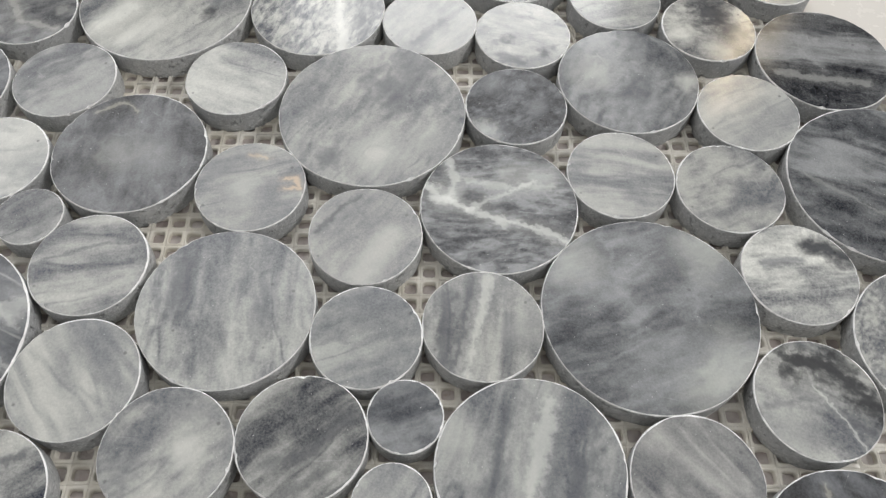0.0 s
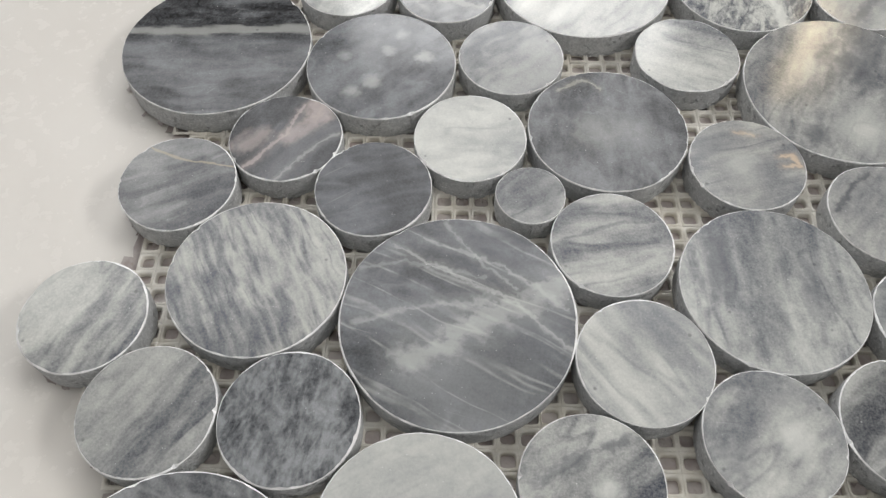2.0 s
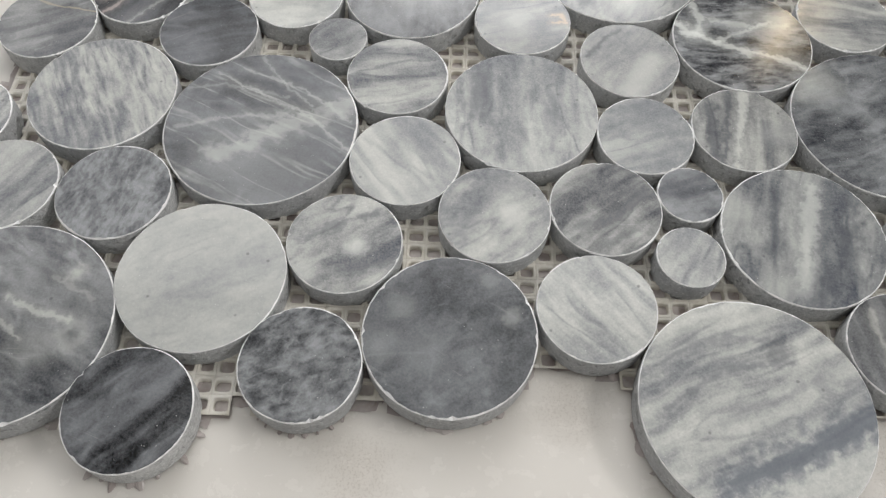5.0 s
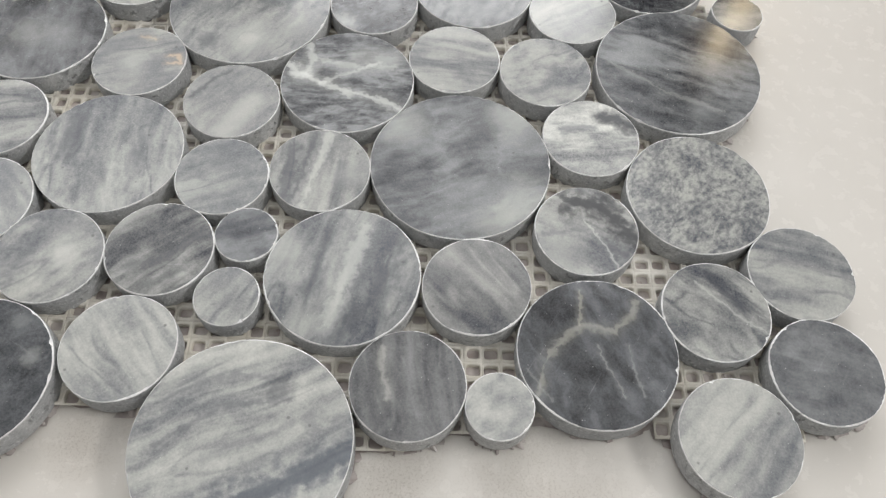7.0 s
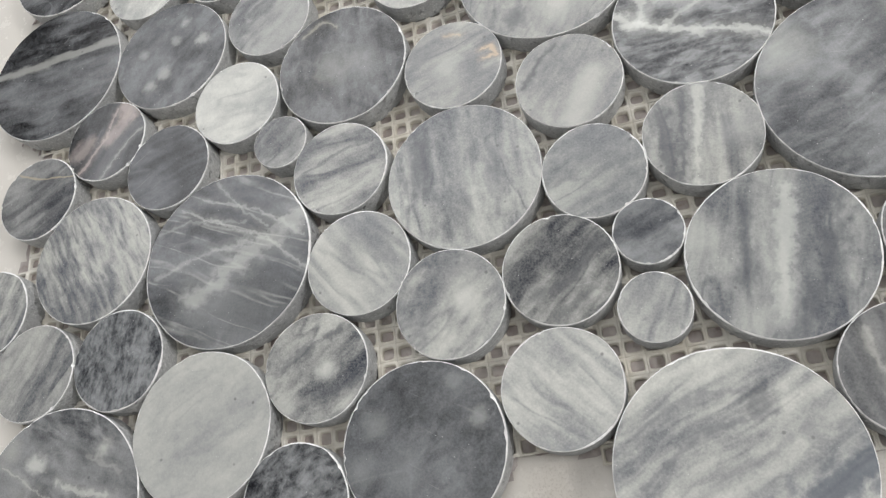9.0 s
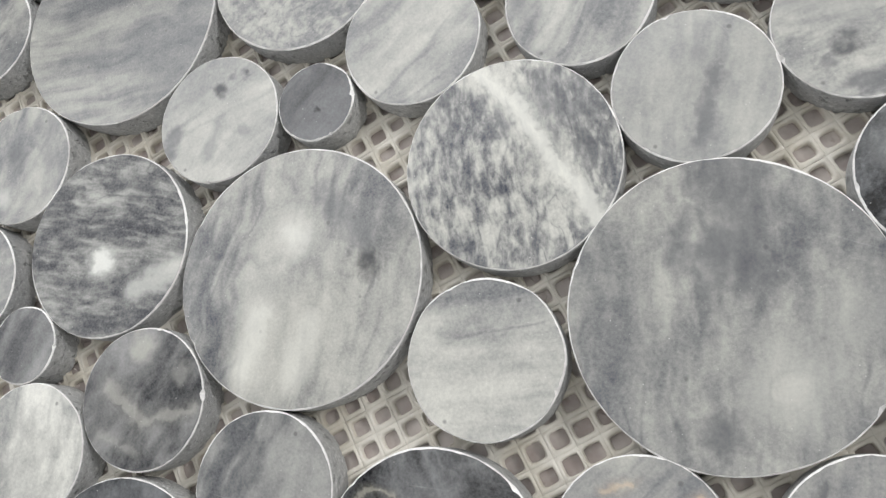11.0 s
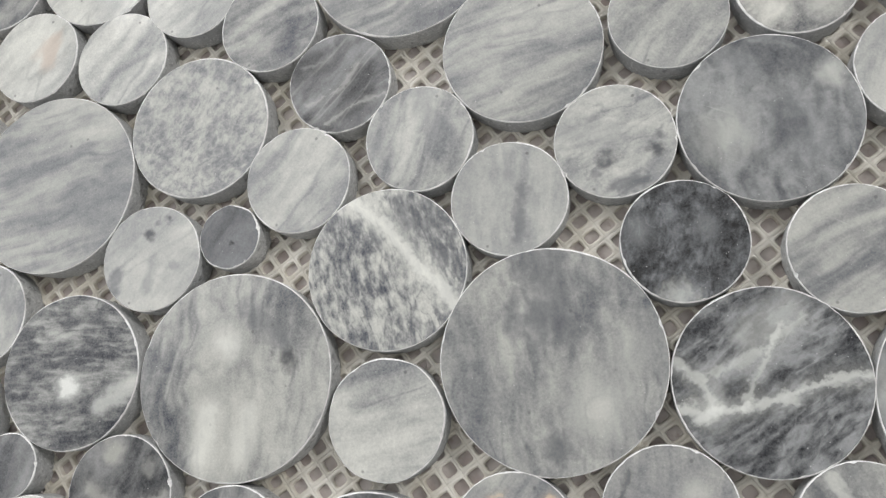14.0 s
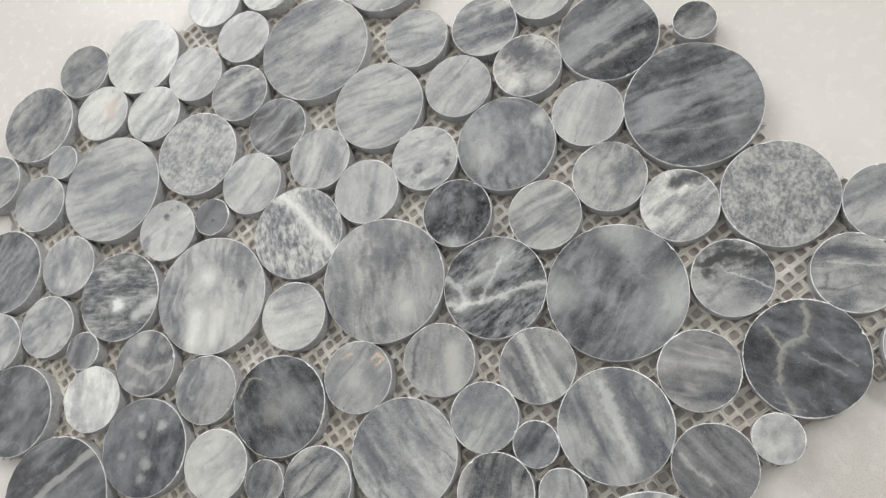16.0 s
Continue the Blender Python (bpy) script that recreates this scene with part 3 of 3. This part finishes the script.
stone(-138.7, 89.3, 30.6, 116, 90, -18, 2.5, VEIN, tint=-0.006, contrast=0.8, blots=[(1.4, -21.8, 18, 130, 0.5), (9.0, 22.4, 10, 96, 0.5), (21.1, -2.5, 7, 100, 0.5)], hair=0.22, hair_angle=-28, runs=[([(-11.5, -12.0), (4.3, -1.9), (30.0, 10.9)], 5, 165, 0.5), ([(-17.9, 22.0), (15.4, 3.8), (29.6, -9.9)], 0.9, 160, 0.5), ([(-3.5, 29.1), (7.0, 15.3), (15.3, 8.7)], 0.8, 155, 0.4), ([(-25.9, -1.6), (-7.4, 3.5), (9.6, 4.5)], 1.1, 155, 0.4), ([(-9.1, 23.9), (12.2, 15.4), (28.2, 2.4)], 0.8, 156, 0.45), ([(-26.0, 14.8), (-14.4, 16.7), (6.5, 11.9)], 0.9, 150, 0.35)])
stone(-96.9, 112.5, SMALL, 168, 116, 10, 6, STREAK, contrast=1.1)
stone(-118.3, 128.6, TINY, 152, 110, 35, 4, STREAK)
stone(-94.1, 153.6, MID, 124, 80, 90, 1.7, CLOUD, bias=-0.1, chips=9, runs=[([(-14.0, 15.6), (-5.8, 20.2), (-0.9, 15.6)], 0.6, (0.42, 0.41, 0.35, 1), 0.5)], blots=[(-3.7, -0.6, 6, 152, 0.5), (8.2, -1.6, 6, 135, 0.4), (-10.1, 7.9, 4, 84, 0.5)], contrast=0.75)
stone(-121.9, 183.9, SMALL, 148, 114, 40, 2.5, CLOUD)
stone(-65.3, 185.5, SMALL, 178, 132, -20, 6, STREAK)
stone(-95.7, 223.2, LARGE, 168, 120, 52, 3.2, STREAK, bias=0.08, blots=[(16.8, -6.6, 2.6, 82, 0.75), (16, 6, 2.5, 118, 0.5, -75, 2.5), (3.7, 9, 4.5, 196, 0.6), (-16.9, -8.8, 4, 194, 0.6, 50, 1.6), (-6, -16, 2.5, 190, 0.4, 50, 2)], contrast=0.8)
stone(-135.3, 149.9, SMALL, 184, 164, 10, 3, PLAIN)
stone(-143.1, 216.4, SMALL, 134, 96, 30, 1.8, CLOUD, tint=0.008, runs=[([(-7.4, 6.8), (-1.6, -5.2), (11.9, -8.5)], 2, 158, 0.5), ([(-13.9, -2.6), (-5.9, -10.1)], 1.5, 150, 0.4)], blots=[(4.6, 10.6, 2.6, 162, 0.6), (12.4, 0.1, 2, 150, 0.5)])
stone(-163.5, 180.0, MID, 120, 90, 45, 2, CLOUD, tint=-0.01, contrast=0.7, blots=[(13.5, 3, 2.2, 165, 0.6), (-3, -8, 2.2, 160, 0.5), (-8, -12, 2, 160, 0.5), (2, 6, 1.5, 150, 0.5), (6, 14, 1.8, 158, 0.5), (-12, 4, 1.6, 150, 0.4)])
stone(-40.9, 220.2, MID, 176, 124, -109, 2.4, "a broad white diagonal band", size=0.4, fine=1.0, contrast=1.0, bias=0.05, blots=[(17.3, 3.9, 9, 108, 0.65, -60, 0.6), (16.4, -8.2, 5, 112, 0.5), (-6.3, 19.2, 4, 104, 0.5)], runs=[([(3.7, 22.9), (6.9, 9.1), (8.4, -7.9), (10.2, -20.7)], 2.8, 190, 0.85)])
stone(-0.8, 214.2, SMALL, 172, 154, 50, 3, "a short dark vein", blots=[], runs=[([(5.2, 0.3), (0.7, -4.0), (-5.5, -10.5)], 2.4, 112, 0.6), ([(6.7, 10.2), (3.5, 5.4)], 1.5, 140, 0.4)], contrast=0.7)
stone(32.1, 208.4, SMALL, 174, 140, -10, 2, FLECK, size=0.6, bias=0.15, blots=[(-4.8, -3.3, 2.2, 92, 0.75), (7.0, -9.2, 1.7, 88, 0.75), (10.5, -6.4, 1.2, 100, 0.6), (-5.4, -12.0, 2, 105, 0.6, -20, 1.5), (-4.7, 5.9, 3, 138, 0.5, -40, 2), (-10.8, -4.2, 1.4, 105, 0.5)], contrast=0.7)
stone(30.1, 248.8, MID, 164, 130, -18, 5, STREAK)
stone(67.1, 228.5, SMALL, 168, 130, 12, 6, STREAK)
stone(170.0, 176.5, TINY, 150, 98, 0, 3, STREAK)
stone(168.9, 60.0, SMALL, 168, 134, -15, 5, STREAK)
stone(139.5, 45.7, SMALL, 168, 114, -40, 3, CLOUD, runs=[([(-4.9, 9.7), (4.1, 0.5), (14.8, -7.6)], 0.5, 185, 0.35), ([(0, 12), (4, 5), (8, 1)], 2.2, 100, 0.7)])
stone(169.0, 27.1, SMALL, 130, 104, -20, 3, CLOUD, contrast=0.7)
stone(139.9, 6.8, 17.4, 168, 130, 50, 5, STREAK)
stone(22.0, 302.0, LARGE, 160, 120, -12, 5, STREAK)
stone(66.9, 266.4, SMALL, 172, 130, -25, 6, STREAK)
stone(96.5, 246.0, SMALL, 166, 112, -20, 6, STREAK, contrast=1.2)
stone(-5.5, 339.5, 15.9, 182, 158, 10, 3, PLAIN)
stone(-7.1, 373.0, SMALL, 188, 164, 30, 3, PLAIN)
stone(-59.5, 375.7, MID, 194, 166, 10, 3, PLAIN)
stone(-39.5, 340.7, SMALL, 188, 154, 5, 4, STREAK)
stone(-25.2, 311.0, SMALL, 168, 114, -15, 3, STREAK)
stone(-18.8, 277.8, 16.5, 128, 84, 8, 3, "thin pale veins", hair=0.3, hair_angle=12, veincol=tone(160), tint=0.008, runs=[([(-12.2, 0.6), (0.1, -2.1), (7.7, 0.9)], 1.3, 152, 0.5), ([(-11.1, -8.1), (-1.4, -8.7), (8.5, -13.0)], 1, 150, 0.55), ([(-6.2, 11.6), (1.3, 8.6)], 1.2, 140, 0.4)], blots=[(-2.9, -10.8, 4, 82, 0.5)])
stone(-10.2, 246.2, 16.5, 174, 132, 35, 4, CLOUD, bias=0.1, blots=[(7.7, 5.9, 5, 125, 0.5, 70, 1.4), (-11.4, 4.1, 4, 130, 0.4)])
stone(-63.1, 297.4, MID, 170, 136, 20, 1.3, FLECK, size=0.4, fine=0.9, contrast=0.61)
stone(-46.9, 260.3, SMALL, 174, 142, 15, 5, STREAK)
stone(-97.3, 361.7, SMALL, 194, 166, 10, 3, "a faint peach stain", spot_x=6, spot_y=-1, spot_size=8, spot=0.55, spotcol=(0.62, 0.50, 0.42, 1))
stone(-72.0, 337.5, SMALL, 188, 146, 12, 5, STREAK)
stone(-94.2, 395.8, SMALL, 154, 124, 0, 2, CLOUD)
stone(-134.4, 386.3, MID, 164, 126, 20, 2, CLOUD)
stone(-132.1, 352.6, TINY, 168, 146, 10, 2, PLAIN)
stone(-114.3, 315.6, LARGE, 168, 136, -23, 5, STREAK)
stone(-155.7, 339.8, SMALL, 164, 130, 12, 4, STREAK)
stone(-174.0, 372.1, SMALL, 158, 130, 0, 3, CLOUD)
stone(-98.7, 270.8, SMALL, 178, 152, 5, 4, "scattered dark specks", blots=[(3.4, 7.0, 1.4, 88, 0.75), (11.2, 7.0, 1.0, 100, 0.7), (7.7, 8.1, 0.9, 110, 0.6), (-13.7, 1.5, 1.8, 108, 0.6, 40, 1.5), (-2.9, -4.1, 1.6, 125, 0.5, 40, 2), (4.6, -6.6, 1.2, 130, 0.5)], contrast=0.7)
stone(-74.2, 259.6, TINY, 120, 96, 20, 4, STREAK, contrast=0.8, blots=[(0, -2, 0.6, 60, 0.8)])
stone(-156.7, 293.7, SMALL, 168, 138, 40, 1.8, CLOUD, blots=[(0.2, 2.9, 3.8, 112, 0.65), (11.4, 1.0, 2.5, 125, 0.5, 60, 1.6), (-8.0, -5.4, 2.5, 190, 0.5)])
stone(-139.0, 257.4, MID, 160, 100, -35, 3.4, FLECK, tint=-0.008, size=0.52, fine=1.0, contrast=0.75, bias=-0.3, blots=[(-2.5, -3.5, 3, 205, 0.9), (9.7, -15.5, 2.5, 185, 0.6, 0, 2)])
stone(-191.7, 317.5, MID, 126, 86, 20, 2, CLOUD)
stone(-182.8, 271.2, SMALL, 165, 135, 10, 2, CLOUD, blots=[(1.4, -0.2, 1.8, 95, 0.65), (3.3, 7.8, 2, 140, 0.4)])
stone(-170.6, 245.4, TINY, 138, 98, 35, 5, STREAK)
stone(-177.5, 219.5, SMALL, 204, 166, 60, 2.5, CLOUD)
stone(-219.4, 243.3, MID, 118, 86, 30, 2, CLOUD)
stone(-217.4, 188.2, 30.5, 118, 78, 2, 5, STREAK, contrast=1.1, vein_angle=2, vein_offset=7, vein_width=3, vein=0.5, veincol=tone(165))
stone(-190.3, 149.1, SMALL, 106, 64, 60, 6, "pinkish diagonal streaks", contrast=1.0, bias=-0.1, tint=0.012, runs=[([(-10.8, -11.8), (-0.3, 1.0), (4.3, 13.4)], 0.9, (0.42, 0.355, 0.335, 1), 0.7), ([(-1.9, -16.7), (7.3, -5.3), (15.4, 1.2)], 0.8, 150, 0.5)], blots=[(9.4, 11.2, 4.5, (0.42, 0.355, 0.335, 1), 0.9), (5.1, 3.3, 2.5, (0.42, 0.355, 0.335, 1), 0.6, 40, 1.5), (-9.7, -1.3, 2.2, (0.36, 0.31, 0.295, 1), 0.6, 40, 1.5)])
stone(-163.0, 130.6, SMALL, 106, 68, 13, 6, STREAK, tint=-0.01, contrast=1.1)
stone(-219.2, 131.9, SMALL, 138, 104, 23, 5, STREAK, tint=0.008, thread_angle=-15, thread_offset=9, thread_width=0.5, thread=0.5, veincol=(0.52, 0.45, 0.32, 1))
stone(-192.1, 101.1, MID, 164, 124, -62, 5, "feathery pale hatching", size=0.5, fine=0.8, contrast=0.85)
stone(-234.8, 88.7, 16.5, 172, 120, 60, 4, STREAK)
stone(-212.9, 63.6, SMALL, 158, 116, 54, 5, STREAK)
stone(-178.7, 62.1, 17.1, 132, 94, 80, 2, FLECK, tint=-0.014, size=0.4, fine=0.9, contrast=0.72)
stone(-198.8, 18.7, LARGE, 132, 98, -32, 2, "pale veins and blotches", runs=[([(-21.5, 14.8), (-6.8, 5.2), (6.7, -4.6)], 0.7, 158, 0.5), ([(0.3, 6.8), (9.5, 2.9), (18.2, 1.1)], 1.3, 168, 0.6), ([(10.6, 14.2), (23.5, 7.4)], 0.8, 150, 0.4)], blots=[(-9.0, 13.7, 2.6, 172, 0.7), (-19.1, 19.3, 4, 158, 0.4), (20.6, -2.9, 4, 168, 0.6), (20.6, -2.9, 2.2, 90, 0.8), (-14.0, -4.4, 9, 158, 0.4), (17.2, 15.6, 2.2, 165, 0.6), (11.0, -7.7, 6, 150, 0.35)])
stone(-147.3, 34.9, MID, 172, 160, 25, 3, PLAIN, contrast=0.6)
stone(-108.3, 47.2, SMALL, 174, 112, 32, 3.5, STREAK, contrast=0.9, bias=0.0, runs=[([(-12.9, -0.4), (-2.5, 6.3), (7.9, 9.8)], 2.2, 102, 0.6), ([(-1.0, -9.2), (7.4, -7.5), (14.4, -5.8)], 2, 110, 0.5)], blots=[(3.8, -1.5, 2.5, 185, 0.6), (-10.6, -9.5, 4, 178, 0.5)])
stone(-158.6, -4.4, SMALL, 116, 80, 45, 5, STREAK)
stone(-116.4, 9.4, 16.5, 130, 90, 30, 1.7, FLECK, tint=-0.008, size=0.55, contrast=0.77, fine=0.9, chips=8)
stone(-77.0, 19.4, MID, 122, 90, 30, 1.7, CLOUD, tint=-0.01, contrast=0.55, chips=14, blots=[(-13.5, 7.6, 3, 140, 0.45), (16.4, 5.6, 2, 145, 0.5), (-6.5, -5.6, 5, 128, 0.4), (10.9, 16.8, 2, 135, 0.4), (-18.9, -3.4, 4, 138, 0.4)])
stone(128.5, 241.5, 15.8, 166, 130, 0, 4, STREAK)
stone(75.5, 312.0, 23.0, 166, 138, -10, 4, STREAK)
stone(22.5, 357.0, 16.2, 182, 156, 10, 3, PLAIN)
stone(-213.5, 284.0, 16.2, 168, 136, 30, 2, CLOUD)


# ---- net ----


def trimmed(reach):
    """How far a place lies inside the outline of the stones, bays filled in."""
    s = np.array(STONES)
    step = 0.0025
    gx, gy = np.arange(-0.29, 0.24, step), np.arange(-0.07, 0.46, step)
    px, py = np.meshgrid(gx, gy, indexing="ij")
    gap = np.min(np.hypot(px[..., None] - s[:, 0], py[..., None] - s[:, 1]) - s[:, 2], axis=2)
    far = gap > reach
    fx, fy = px[far], py[far]
    return lambda x, y: np.min(np.hypot(fx - x, fy - y)) - reach


def glue_shade_mesh():
    """Thin film under the net, with a ragged edge: dried glue, plus the shade of the holes as colour."""
    pitch, rng = 0.00275, np.random.default_rng(8)
    s = np.array(STONES)
    inside = trimmed(0.011)
    nodes, verts, faces = {}, [], []

    def node(i, j):
        if (i, j) not in nodes:
            nodes[i, j] = len(verts)
            verts.append((i * pitch + rng.normal(0, 0.0004), j * pitch + rng.normal(0, 0.0004), 0.0004 + rng.uniform(-0.0001, 0.0001)))
        return nodes[i, j]

    for i in range(-104, 84):
        for j in range(-24, 164):
            x, y = (i + 0.5) * pitch, (j + 0.5) * pitch
            g = np.min(np.hypot(s[:, 0] - x, s[:, 1] - y) - s[:, 2])
            if -0.004 < g < 0.011 and inside(x, y) > rng.uniform(0.0015, 0.0035):
                faces.append((node(i, j), node(i + 1, j), node(i + 1, j + 1), node(i, j + 1)))
    # scraps squeezed out round each disc
    turn = np.linspace(0, 2 * np.pi, 181)
    for x, y, r in STONES:
        squeeze = sum(rng.normal() * np.cos(k * turn + rng.uniform(0, 6.28)) for k in (3, 5, 9, 16, 29, 44)) * 0.0005 + rng.uniform(-0.0002, 0.0002, 181) - 0.0001
        squeeze[-1] = squeeze[0]
        for k in range(180):
            a, b = squeeze[k], squeeze[k + 1]
            if min(a, b) < 0:
                continue
            base = len(verts)
            for ang, far, z in ((turn[k], -0.001, 0.0012), (turn[k], a, 0.0003), (turn[k + 1], b, 0.0003), (turn[k + 1], -0.001, 0.0012)):
                verts.append((x + (r + far) * np.cos(ang), y + (r + far) * np.sin(ang), z))
            faces.append((base, base + 1, base + 2, base + 3))
    me = bpy.data.meshes.new("glue_shade_film")
    me.from_pydata(verts, [], faces)
    me.materials.append(GLUE_SHADE)
    return me


def net_mesh():
    """Square-holed net, trimmed to the outline of the stones; holes wholly under a stone are left closed."""
    pitch, rng = 0.0055, np.random.default_rng(5)
    s = np.array(STONES)
    reach = 0.011
    inside = trimmed(reach)
    verts, faces = [], []
    m = 20
    t = np.linspace(0, 2 * np.pi, m, endpoint=False) + np.pi / 4
    sq = np.stack([np.cos(t), np.sin(t)], 1)
    sq = sq / np.max(np.abs(sq), axis=1, keepdims=True)
    for i in range(-52, 42):
        for j in range(-12, 82):
            cx, cy = i * pitch, j * pitch
            g = np.min(np.hypot(s[:, 0] - cx, s[:, 1] - cy) - s[:, 2])
            if g < -0.0048 or g > reach:
                continue
            if inside(cx, cy) < 0.0042:
                continue
            hx, hy = pitch / 2 - rng.uniform(0.0007, 0.001), pitch / 2 - rng.uniform(0.0009, 0.0013)
            power = rng.uniform(4.0, 7.0)
            ct, stt = np.cos(t), np.sin(t)
            rad = (np.abs(ct) ** power + np.abs(stt) ** power) ** (-1 / power)
            hole = np.stack([hx * rad * ct + rng.normal(0, 0.00012), hy * rad * stt + rng.normal(0, 0.00012)], 1)
            outer = sq * pitch / 2
            high = 0.0019 + rng.normal(0, 0.00005)
            base = len(verts)
            mid = hole * 0.55 + outer * 0.45
            for ringv, zz in ((outer, high - 0.0001), (mid, high + 0.0003), (hole * 1.03, high - 0.0002), (hole * 0.97, 0.00005)):
                verts.extend([(cx + p[0], cy + p[1], zz) for p in ringv])
            for a in range(3):
                for k in range(m):
                    k2 = (k + 1) % m
                    faces.append((base + a * m + k, base + a * m + k2, base + (a + 1) * m + k2, base + (a + 1) * m + k))
    me = bpy.data.meshes.new("netting")
    me.from_pydata(verts, [], faces)
    me.polygons.foreach_set("use_smooth", [True] * len(faces))
    me.materials.append(NET)
    return me


net = new("netting", net_mesh())
net.parent = sheet
tagged(net, "white glue-coated square netting behind the discs")
glue_shade_part = new("glue_shade_film", glue_shade_mesh())
glue_shade_part.parent = sheet
tagged(glue_shade_part, "beige-grey film of dried glue, coloured as the shade in the net's holes, with a ragged edge")
